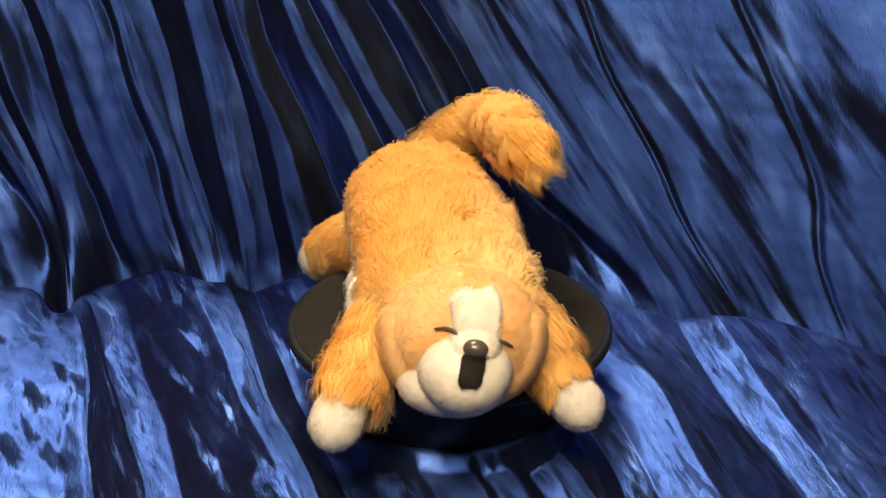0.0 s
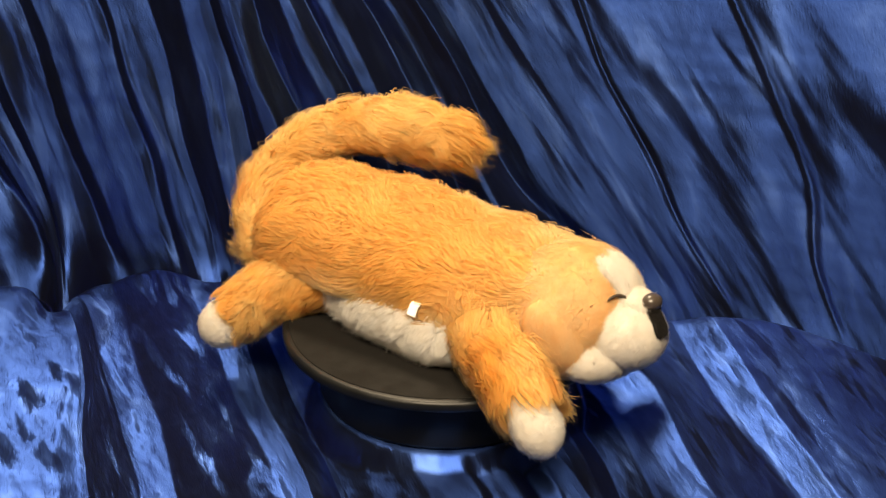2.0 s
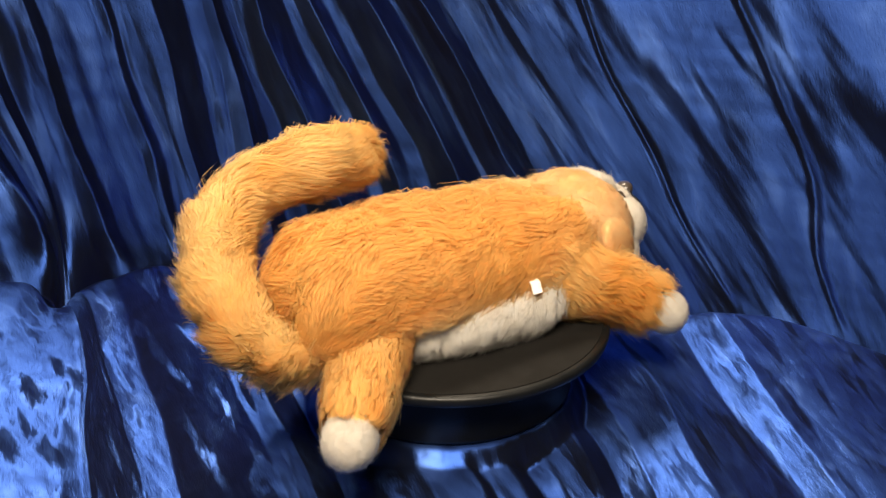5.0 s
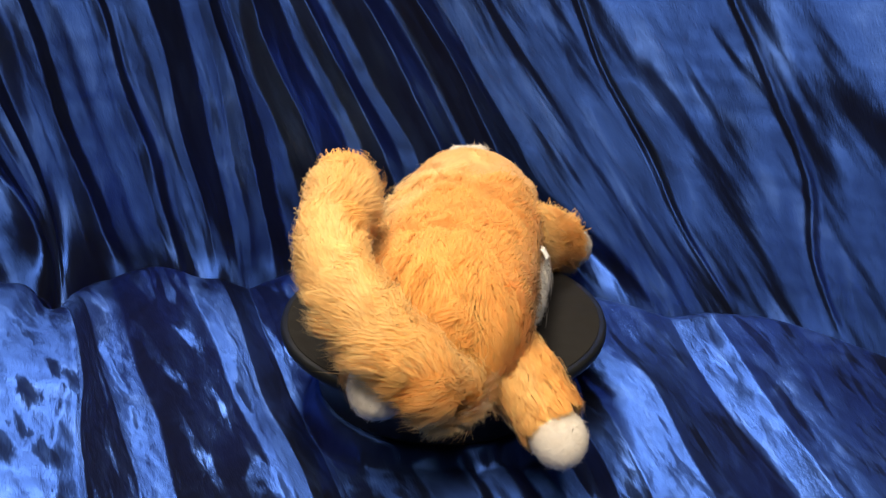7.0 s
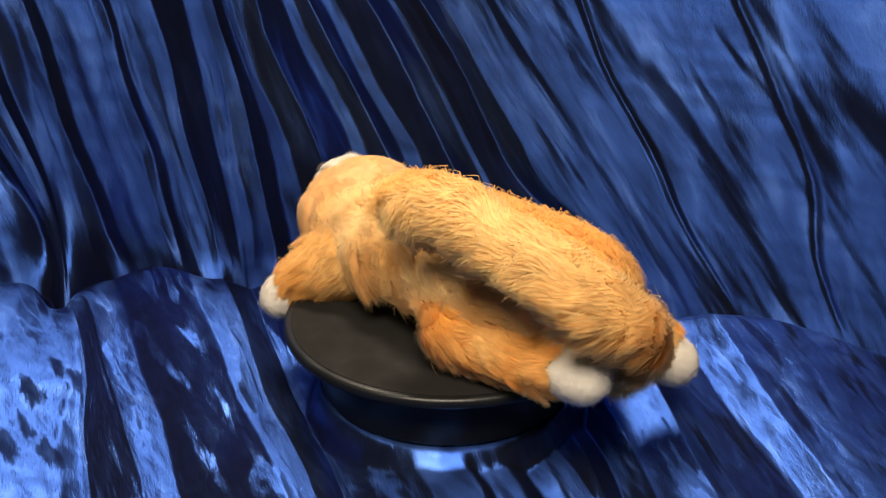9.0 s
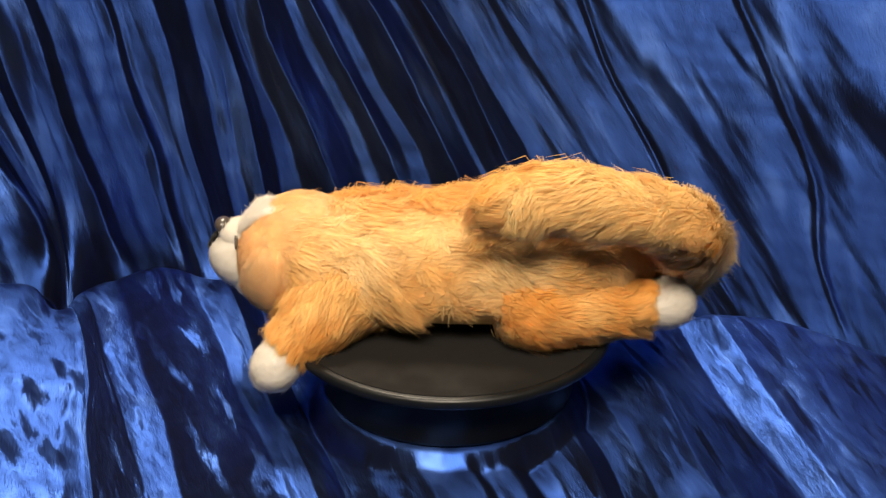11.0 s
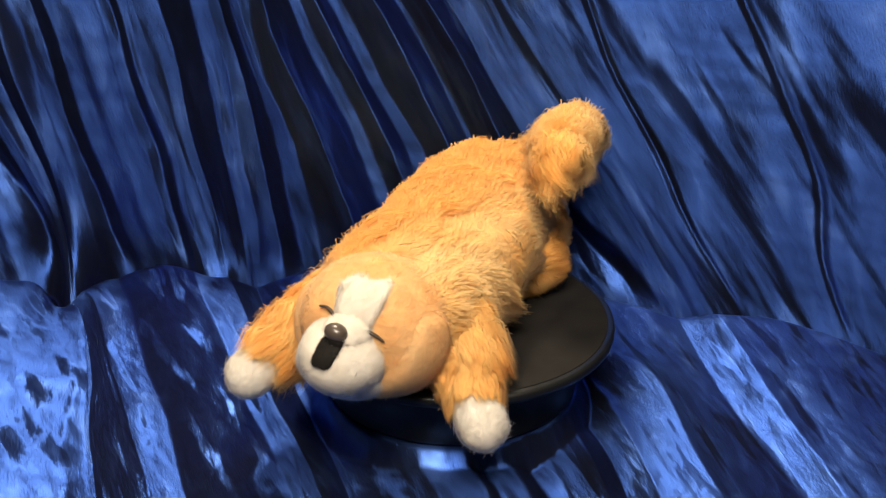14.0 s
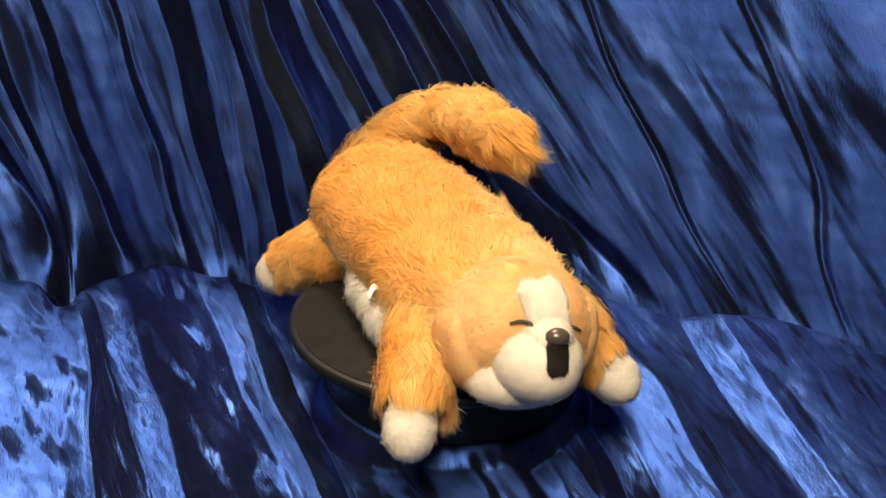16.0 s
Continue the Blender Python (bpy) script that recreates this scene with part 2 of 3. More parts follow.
def build_cloth():
    # fewer columns far out, more in the middle
    p1 = np.concatenate([np.linspace(0, 1, 24)[:-1], np.linspace(1, 11, 700), np.linspace(11, 12, 24)[1:]])
    top, mid, low = (np.interp(p1, range(13), [f[i] for f in FOLDS]) for i in range(3))
    v1 = np.concatenate([np.linspace(-0.85, -0.40, 30)[:-1], np.linspace(-0.40, 0.32, 480)])
    p, v = np.meshgrid(p1, v1)
    along = np.clip(v, 0, 0.5) / 0.25
    ahead = np.clip(-v, 0, 0.5) / 0.355
    x = np.where(v > 0, mid + (top - mid) * along, mid + (low - mid) * ahead)
    x = x + 0.004 * smooth_noise(p * 3, v * 14, 3)
    # the crease wanders, and comes forward on one side
    forward = 0.40 * 0.07 * np.log1p(np.exp((x - 0.10) / 0.07))
    pulled = 0.062 * np.exp(-((x + 0.352) / 0.022) ** 2) + 0.028 * np.exp(-((x + 0.222) / 0.03) ** 2) + 0.03 * step((-0.36 - x) / 0.05)
    crease = 0.180 - forward - pulled * np.exp(-np.abs(v) / 0.05) + 0.006 * smooth_noise(x * 14 + 40, x * 0 + 3.3, 5)
    # bend from table to drape over a short radius
    soft = 0.012
    rise = np.where(v > 0, v, 0) - soft * 0.5 * (1 - np.exp(-np.maximum(v, 0) / soft))
    # the hanging part leans back more on one side
    tip = np.radians(91.5 - 9 * step((x + 0.15) / 0.35))
    y = crease + np.where(v > 0, v - rise, v) + rise * np.cos(tip)
    z = rise * np.sin(tip)

    # lean that mirrors the lamps to the camera: lying on the table, and hanging
    mirror_lean = np.clip(0.10 + 1.12 * x, -0.4, 0.5)
    # thrown off behind the turntable, where the cloth should look dark to the camera
    mirror_lean = mirror_lean - 0.5 * step((v + 0.14) / 0.07) * step((p - 5.9) / 0.3) * step((8.05 - p) / 0.25)
    mirror_lean_up = np.clip(0.05 + 0.94 * x, -0.4, 0.6) - 0.4 / (1 + np.exp(-(x - 0.13) / 0.07))
    run = np.gradient(x, axis=1)
    inner = step((p - 1.0) / 0.2) * step((11 - p) / 0.2)

    def across(values, wide=110):
        """The mean over the neighbouring folds."""
        pad = np.pad(values, ((0, 0), (wide, wide)), mode="edge")
        cum = np.cumsum(pad, axis=1)
        return (cum[:, 2 * wide:] - cum[:, :-2 * wide]) / (2 * wide)

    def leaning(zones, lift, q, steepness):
        """Height across the folds: broad faces lean to glint at the camera, valleys compensate."""
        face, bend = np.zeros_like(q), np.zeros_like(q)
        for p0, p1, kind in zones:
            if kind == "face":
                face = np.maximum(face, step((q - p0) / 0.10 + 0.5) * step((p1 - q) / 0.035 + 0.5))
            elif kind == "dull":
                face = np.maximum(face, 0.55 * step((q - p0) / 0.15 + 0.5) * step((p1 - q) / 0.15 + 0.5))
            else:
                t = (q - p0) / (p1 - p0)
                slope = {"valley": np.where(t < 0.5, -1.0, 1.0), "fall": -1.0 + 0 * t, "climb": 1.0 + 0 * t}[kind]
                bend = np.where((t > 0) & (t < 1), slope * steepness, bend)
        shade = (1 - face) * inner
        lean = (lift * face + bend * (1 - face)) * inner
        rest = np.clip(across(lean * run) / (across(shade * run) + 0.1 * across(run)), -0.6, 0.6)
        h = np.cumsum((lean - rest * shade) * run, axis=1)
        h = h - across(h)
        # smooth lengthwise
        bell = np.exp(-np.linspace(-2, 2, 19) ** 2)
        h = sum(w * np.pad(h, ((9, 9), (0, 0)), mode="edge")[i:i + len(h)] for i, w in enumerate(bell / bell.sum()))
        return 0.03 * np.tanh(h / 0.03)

    wander = 0.05 * smooth_noise(p * 0.7 + 7, v * 12 + 50, 33)
    lying = p + wander + 0.25 * step((p - 7.7) / 0.3) * step((8.9 - p) / 0.4) * np.clip((v + 0.25) / 0.15, -0.5, 1)
    table = leaning(TABLE_ZONES, mirror_lean, lying, 0.42)
    hanging = p + wander + 0.05 * smooth_noise(p * 0.7 + 7, v * 6 + 50, 35)
    hanging = hanging - 0.6 * step((0.13 - v) / 0.13) * step((p - 7.2) / 0.4) * step((9.4 - p) / 0.8)
    drape = leaning(DRAPE_ZONES, mirror_lean_up, hanging, 0.50)
    slant = np.where(v > 0, 2.2 * v * step((p - 7.4) / 1.2), 1.0 * v)
    side = step((v + 0.005) / 0.035)
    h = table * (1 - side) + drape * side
    # pressed flat under the turntable
    r = np.hypot(x, y)
    press = step((r - 0.098) / 0.014)
    hung = step(v / 0.006)
    flat = (h - 0.014) * press - 0.0008
    h = h * step(v / 0.05)
    rim = 0.06 + 0.17 * step(-y / 0.1) * np.exp(-((x + 0.05) / 0.10) ** 2)
    z = z + 0.17 * np.clip(y, -0.3, 0.25) * step((r - 0.098) / rim) * (1 - hung) + (0.17 * crease - 0.045) * hung
    # tucked in along the crease
    z = z - 0.014 * np.exp(-(v / 0.012) ** 2)
    y, z = y - (h - 0.014) * hung, z + flat * (1 - hung)
    nv, npp = p.shape
    verts = np.stack([x, y, z], -1).reshape(-1, 3)
    idx = np.arange(nv * npp).reshape(nv, npp)
    quads = np.stack([idx[:-1, :-1], idx[:-1, 1:], idx[1:, 1:], idx[1:, :-1]], -1).reshape(-1, 4)
    me = bpy.data.meshes.new("satin_cloth")
    fill_mesh(me, verts, quads)
    layer = me.uv_layers.new(name="weave")
    uv = np.stack([p * 0.08, v], -1).reshape(-1, 2)
    layer.data.foreach_set("uv", uv[quads.ravel()].ravel().astype(np.float32))
    layer = me.uv_layers.new(name="nap")
    uv = np.stack([(p + slant) * 0.08, v], -1).reshape(-1, 2)
    layer.data.foreach_set("uv", uv[quads.ravel()].ravel().astype(np.float32))
    me.materials.append(SATIN)
    me.shade_smooth()
    ob = new("satin_cloth", me)
    return tagged(ob, "shiny royal blue crushed satin cloth draped in folds over table", "cloth", kind="structure")


def fill_mesh(me, verts, faces):
    k = faces.shape[1]
    me.vertices.add(len(verts))
    me.vertices.foreach_set("co", np.ascontiguousarray(verts, dtype=np.float32).ravel())
    me.loops.add(faces.size)
    me.loops.foreach_set("vertex_index", np.ascontiguousarray(faces, dtype=np.int32).ravel())
    me.polygons.add(len(faces))
    me.polygons.foreach_set("loop_start", np.arange(0, faces.size, k, dtype=np.int32))
    me.update(calc_edges=True)


# what the cloth does, in order across, fitted to bright bands in camera's view
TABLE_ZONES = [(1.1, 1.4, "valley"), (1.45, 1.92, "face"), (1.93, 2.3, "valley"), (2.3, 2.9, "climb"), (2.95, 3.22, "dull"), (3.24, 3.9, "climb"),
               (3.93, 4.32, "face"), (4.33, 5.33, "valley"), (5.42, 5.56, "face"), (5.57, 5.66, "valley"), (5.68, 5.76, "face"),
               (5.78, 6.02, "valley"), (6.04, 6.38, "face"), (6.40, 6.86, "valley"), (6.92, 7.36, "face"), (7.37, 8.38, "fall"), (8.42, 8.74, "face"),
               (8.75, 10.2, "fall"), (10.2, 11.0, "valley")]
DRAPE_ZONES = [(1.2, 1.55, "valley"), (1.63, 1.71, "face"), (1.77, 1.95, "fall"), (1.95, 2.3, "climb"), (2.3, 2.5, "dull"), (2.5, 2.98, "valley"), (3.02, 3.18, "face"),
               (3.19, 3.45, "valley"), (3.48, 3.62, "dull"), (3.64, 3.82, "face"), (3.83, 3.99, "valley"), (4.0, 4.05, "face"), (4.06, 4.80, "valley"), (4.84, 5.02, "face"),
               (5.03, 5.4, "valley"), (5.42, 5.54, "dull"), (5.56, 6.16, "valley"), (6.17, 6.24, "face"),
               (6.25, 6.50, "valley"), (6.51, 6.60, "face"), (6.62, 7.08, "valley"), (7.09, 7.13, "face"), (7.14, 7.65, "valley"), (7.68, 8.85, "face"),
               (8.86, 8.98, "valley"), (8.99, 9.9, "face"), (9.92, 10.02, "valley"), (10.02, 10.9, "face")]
build_cloth()


# ---- the room round it ----
def slab(name, x0, x1, y0, y1, z0, z1, mat, label, category):
    verts = [(x, y, z) for x in (x0, x1) for y in (y0, y1) for z in (z0, z1)]
    faces = [(0, 1, 3, 2), (4, 6, 7, 5), (0, 4, 5, 1), (2, 3, 7, 6), (0, 2, 6, 4), (1, 5, 7, 3)]
    ob = mesh_object(name, verts, faces, mat, smooth=False)
    return tagged(ob, label, category, kind="structure")


slab("floor", -2.0, 2.0, -2.2, 1.8, -0.80, -0.75, FLOOR_BOARD, "plain brown laminate floor of the room", "floor")
slab("ceiling", -2.0, 2.0, -2.2, 1.8, 2.4, 2.45, WALL_PAINT, "plain grey painted ceiling of the room", "ceiling")
slab("wall_north", -2.0, 2.0, 1.8, 1.9, -0.75, 2.4, WALL_PAINT, "plain grey painted wall behind the cloth", "wall")
slab("wall_south", -2.0, 2.0, -2.3, -2.2, -0.75, 2.4, WALL_PAINT, "plain grey painted wall of the room", "wall")
slab("wall_west", -2.1, -2.0, -2.3, 1.9, -0.75, 2.4, WALL_PAINT, "plain grey painted wall of the room", "wall")
slab("wall_east", 2.0, 2.1, -2.3, 1.9, -0.75, 2.4, WALL_PAINT, "plain grey painted wall of the room", "wall")
slab("table", -1.2, 1.2, -0.62, 0.12, -0.80, -0.18, FLOOR_BOARD, "plain wooden table under the satin cloth", "table")


# ---- turntable ----
def lathe(name, profile, mat, parent, label="", n=96):
    verts, faces = [], []
    for r, z in profile:
        for k in range(n):
            a = 2 * math.pi * k / n
            verts.append((r * math.cos(a), r * math.sin(a), z))
    for i in range(len(profile) - 1):
        for k in range(n):
            faces.append((i * n + k, i * n + (k + 1) % n, (i + 1) * n + (k + 1) % n, (i + 1) * n + k))
    faces.append(tuple(range(n - 1, -1, -1)))
    faces.append(tuple((len(profile) - 1) * n + k for k in range(n)))
    return mesh_object(name, verts, faces, mat, parent, label)


TOP = 0.0576
turntable = tagged(new("turntable"), "round matt black display turntable standing on blue satin cloth", "turntable")
lathe("base", [(0.090, 0.0), (0.0965, 0.001), (0.098, 0.004), (0.0985, 0.040), (0.0975, 0.045), (0.094, 0.046)], BASE_PLASTIC, turntable)
lathe("bearing_ring", [(0.085, 0.044), (0.088, 0.0445), (0.088, 0.0505), (0.085, 0.051)], BASE_PLASTIC, turntable)
platter = lathe("platter", [(0.110, 0.0475), (0.1225, 0.048), (0.1243, 0.0492), (0.1250, 0.0515), (0.1250, 0.0540), (0.1243, 0.0560), (0.1222, 0.0568), (0.116, 0.0568)],
                BASE_PLASTIC, turntable, "black plastic turning platter with rounded rim")
lathe("rubber_mat", [(0.119, 0.0565), (0.1196, 0.0568), (0.1196, TOP - 0.0003), (0.119, TOP)], PLATTER_TOP, platter, "thin matt black rubber mat")


# ---- plush dog ----
from mathutils import kdtree


def bake(name, verts, faces, mat, parent, label="", hairs=0, length=0.012, width=0.0007, comb=None, seed=1, droop=0.3, lift=0.50, ruffle=0.30, keep=None, gather=0.0, tuft_size=0.006):
    """One mesh: a smooth skin and, growing from it, tapered strands combed one way."""
    verts = np.array(verts, float)
    tris = []
    for f in faces:
        for k in range(1, len(f) - 1):
            tris.append((f[0], f[k], f[k + 1]))
    tris = np.array(tris)
    a, b, c = verts[tris[:, 0]], verts[tris[:, 1]], verts[tris[:, 2]]
    cr = np.cross(b - a, c - a)
    vn = np.zeros_like(verts)
    for k in range(3):
        np.add.at(vn, tris[:, k], cr)
    vn /= np.linalg.norm(vn, axis=1, keepdims=True) + 1e-12
    areas = np.linalg.norm(cr, axis=1)
    rs = np.random.RandomState(seed)
    pick = rs.choice(len(tris), hairs, p=areas / areas.sum())
    s, t = rs.rand(hairs, 1), rs.rand(hairs, 1)
    s, t = np.where(s + t > 1, 1 - s, s), np.where(s + t > 1, 1 - t, t)
    root = a[pick] + s * (b[pick] - a[pick]) + t * (c[pick] - a[pick])
    i0, i1, i2 = tris[pick].T
    nrm = vn[i0] * (1 - s - t) + vn[i1] * s + vn[i2] * t
    nrm /= np.linalg.norm(nrm, axis=1, keepdims=True) + 1e-12
    if keep is not None:
        ok = keep(root, nrm)
        root, nrm = root[ok], nrm[ok]
    hairs = len(root)
    way = comb(root) if callable(comb) else np.tile(np.array(comb, float), (hairs, 1))
    # locks: neighbouring strands lean alike
    k = 95.0
    lock = np.stack([smooth_noise(root[:, 0] * k + 31, root[:, 1] * k + root[:, 2] * k * 0.7 + 17, seed + 40 + j) for j in range(3)], -1)
    k2 = 30.0
    sweep = np.stack([smooth_noise(root[:, 0] * k2 + 11, root[:, 1] * k2 + root[:, 2] * k2 * 0.7 + 57, seed + 50 + j) for j in range(3)], -1)
    way = way + ruffle * (lock + 0.7 * sweep) + 0.22 * rs.randn(hairs, 3)
    way = way - nrm * np.sum(way * nrm, axis=1, keepdims=True)
    way /= np.linalg.norm(way, axis=1, keepdims=True) + 1e-9
    # short pile is more even
    calm = min(1.0, length / 0.02)
    lock, sweep = lock * calm, sweep * calm
    size = length * (0.55 + 0.35 * rs.rand(hairs, 1) + 0.5 * rs.rand(hairs, 1) ** 4) * (1 + 0.22 * lock[:, :1] + 0.28 * sweep[:, :1])
    guard = rs.rand(hairs, 1) < 0.10
    size = np.where(guard, size * 1.22, size)
    lift = np.where(guard, lift * 1.2, lift) * np.clip(1 + 0.35 * sweep[:, 1:2] + 0.25 * lock[:, 1:2], 0.4, 1.7)
    first = nrm * lift + way * (1 - lift * 0.5)
    first /= np.linalg.norm(first, axis=1, keepdims=True)
    last = nrm * lift * 0.15 + way + np.array([0, 0, -droop]) + 0.25 * lock
    last /= np.linalg.norm(last, axis=1, keepdims=True)
    midp = root + first * size * 0.45
    tip = midp + last * size * 0.5
    # strands gather into pointed tufts
    tuft = np.zeros(hairs)
    if gather:
        count = max(8, int(areas.sum() * 0.5 / tuft_size ** 2))
        heads = rs.choice(hairs, min(count, hairs), replace=False)
        tree = kdtree.KDTree(len(heads))
        for i, q in enumerate(root[heads]):
            tree.insert(q, i)
        tree.balance()
        near = np.array([tree.find(q)[1] for q in root])
        tones = rs.rand(len(heads))
        tuft = tones[near]
        lead = heads[near]
        pull = gather * (0.5 + 0.5 * rs.rand(hairs, 1))
        tip = tip * (1 - pull) + (tip[lead] + 0.30 * (root - root[lead])) * pull
        midp = midp * (1 - 0.4 * pull) + (midp[lead] + 0.75 * (root - root[lead])) * 0.4 * pull
    across = np.cross(way, nrm) + 0.35 * rs.randn(hairs, 3)
    across /= np.linalg.norm(across, axis=1, keepdims=True)
    w = width * (0.7 + 0.6 * rs.rand(hairs, 1))
    root = root - nrm * 0.0008
    hv = np.stack([root, midp - across * w, midp + across * w, tip], 1)
    hn = nrm * 1.3 + across * 0.12 * rs.randn(hairs, 1) + 0.30 * np.cross(across, way) * np.sign(np.sum(np.cross(across, way) * nrm, axis=1, keepdims=True))
    hn = hn + 0.18 * lock
    hn /= np.linalg.norm(hn, axis=1, keepdims=True)
    base = len(verts) + np.arange(hairs)[:, None] * 4
    ht = np.concatenate([base + np.array([[0, 2, 1]]), base + np.array([[1, 2, 3]])], 0)
    allv = np.concatenate([verts, hv.reshape(-1, 3)])
    alln = np.concatenate([vn, np.repeat(hn, 4, 0)])
    me = bpy.data.meshes.new(name)
    fill_mesh(me, allv, np.concatenate([tris, ht]).astype(np.int32))
    me.shade_smooth()
    me.normals_split_custom_set_from_vertices(alln.astype(np.float32))
    me.materials.append(mat[0])
    me.materials.append(mat[1])
    me.attributes.new("along", "FLOAT", "POINT").data.foreach_set("value", np.concatenate([np.full(len(verts), 0.4), np.tile([0.0, 0.5, 0.5, 1.0], hairs)]).astype(np.float32))
    me.attributes.new("tuft", "FLOAT", "POINT").data.foreach_set("value", np.concatenate([np.full(len(verts), 0.5), np.repeat(tuft, 4)]).astype(np.float32))
    me.polygons.foreach_set("material_index", np.concatenate([np.zeros(len(tris), np.int32), np.ones(len(ht), np.int32)]))
    ob = new(name, me)
    ob.parent = parent
    return tagged(ob, label)


def tube(points, n=28, per=6, squash=None):
    """A closed skin round a smooth line of (x, y, z, radius)."""
    pts = np.array(points, float)
    m = len(pts)
    line = []
    for i in range(m - 1):
        p0, p1, p2, p3 = pts[max(i - 1, 0)], pts[i], pts[i + 1], pts[min(i + 2, m - 1)]
        for k in range(per):
            t = k / per
            line.append(0.5 * (2 * p1 + (p2 - p0) * t + (2 * p0 - 5 * p1 + 4 * p2 - p3) * t * t + (3 * p1 - p0 - 3 * p2 + p3) * t ** 3))
    line.append(pts[-1])
    line = np.array(line)
    d = np.gradient(line[:, :3], axis=0)
    d /= np.linalg.norm(d, axis=1, keepdims=True)
    # rounded ends
    verts, faces = [], []
    rings = []
    r0, r1 = line[0, 3], line[-1, 3]
    for a in (80, 60, 40, 20):
        rings.append((line[0, :3] - d[0] * r0 * math.sin(radians(a)), d[0], r0 * math.cos(radians(a))))
    for q, w in zip(line, d):
        rings.append((q[:3], w, q[3]))
    for a in (20, 40, 60, 80):
        rings.append((line[-1, :3] + d[-1] * r1 * math.sin(radians(a)), d[-1], r1 * math.cos(radians(a))))
    side = np.cross(d[0], [0.3, 0.2, 1.0])
    for q, w, r in rings:
        side = side - w * np.dot(side, w)
        side /= np.linalg.norm(side)
        up = np.cross(w, side)
        for k in range(n):
            a = 2 * math.pi * k / n
            verts.append(q + r * (side * math.cos(a) + up * math.sin(a)))
    for i in range(len(rings) - 1):
        for k in range(n):
            faces.append((i * n + k, i * n + (k + 1) % n, (i + 1) * n + (k + 1) % n, (i + 1) * n + k))
    faces.append(tuple(range(n - 1, -1, -1)))
    faces.append(tuple((len(rings) - 1) * n + k for k in range(n)))
    return verts, faces


def ball(centre, radii, turn=(0, 0, 0), n=30, m=18, power=1.0):
    e = Euler([radians(a) for a in turn]).to_matrix()
    verts, faces = [], []
    for i in range(m + 1):
        lat = math.pi * (i + 0.02) / (m + 0.04) - math.pi / 2
        for k in range(n):
            lon = 2 * math.pi * k / n
            v = Vector((radii[0] * math.cos(lat) * math.cos(lon), radii[1] * math.cos(lat) * math.sin(lon), radii[2] * math.sin(lat)))
            verts.append(tuple(e @ v + Vector(centre)))
    for i in range(m):
        for k in range(n):
            faces.append((i * n + k, i * n + (k + 1) % n, (i + 1) * n + (k + 1) % n, (i + 1) * n + k))
    faces.append(tuple(range(n - 1, -1, -1)))
    faces.append(tuple(m * n + k for k in range(n)))
    return verts, faces


def joined(*skins):
    verts, faces = [], []
    for v, f in skins:
        o = len(verts)
        verts += [tuple(q) for q in v]
        faces += [tuple(i + o for i in g) for g in f]
    return verts, faces


def torso_skin(rings, n=48):
    """Rings across the body: y, x of the middle, z of the middle, half width, half height."""
    r = np.array(rings, float)
    ys = np.linspace(0, len(r) - 1, 60)
    cols = [np.interp(ys, range(len(r)), r[:, i]) for i in range(5)]
    ker = np.array([1, 2, 3, 2, 1]) / 9.0
    cols = [np.convolve(np.pad(c, 2, mode="edge"), ker, "valid") for c in cols]
    verts, faces = [], []
    for y, x, z, hw, hh in zip(*cols):
        for k in range(n):
            a = 2 * math.pi * k / n
            ca, sa = math.cos(a), math.sin(a)
            e = 0.85
            verts.append((x + hw * abs(ca) ** e * math.copysign(1, ca), y, z + hh * abs(sa) ** e * math.copysign(1, sa)))
    m = len(cols[0])
    for i in range(m - 1):
        for k in range(n):
            faces.append((i * n + k, i * n + (k + 1) % n, (i + 1) * n + (k + 1) % n, (i + 1) * n + k))
    faces.append(tuple(range(n - 1, -1, -1)))
    faces.append(tuple((m - 1) * n + k for k in range(n)))
    return verts, faces


dog = tagged(new("plush_dog"), "fluffy orange and white plush dog lying belly down on turntable", "plush toy")
BACKWARD = (-0.1, 1.0, 0.0)

TORSO = [(0.142, -0.033, 0.104, 0.018, 0.018), (0.136, -0.033, 0.105, 0.034, 0.031), (0.122, -0.029, 0.107, 0.047, 0.042),
         (0.10, -0.024, 0.107, 0.056, 0.046), (0.05, -0.014, 0.105, 0.060, 0.046), (0.0, -0.006, 0.103, 0.060, 0.044),
         (-0.05, 0.000, 0.100, 0.058, 0.041), (-0.085, 0.005, 0.098, 0.055, 0.038), (-0.11, 0.009, 0.099, 0.047, 0.035), (-0.12, 0.010, 0.100, 0.03, 0.023)]

HEAD = ((0.008, -0.112, 0.105), (0.055, 0.050, 0.047))
MUZZLE = ((0.010, -0.153, 0.101), (0.0305, 0.034, 0.027))
BRIDGE = ((0.0155, -0.154, 0.121), (0.017, 0.022, 0.0120))
CHIN = ((0.003, -0.141, 0.086), (0.038, 0.030, 0.022))


def face_front(x, z, out=0.0, balls=None):
    """The foremost y of the face at that x and z."""
    ys = []
    for (cx, cy, cz), (rx, ry, rz) in (balls or (HEAD, MUZZLE, CHIN, BRIDGE)):
        q = 1 - ((x - cx) / (rx + out)) ** 2 - ((z - cz) / (rz + out)) ** 2
        if q > 0:
            ys.append(cy - (ry + out) * math.sqrt(q))
    return min(ys) if ys else -0.115


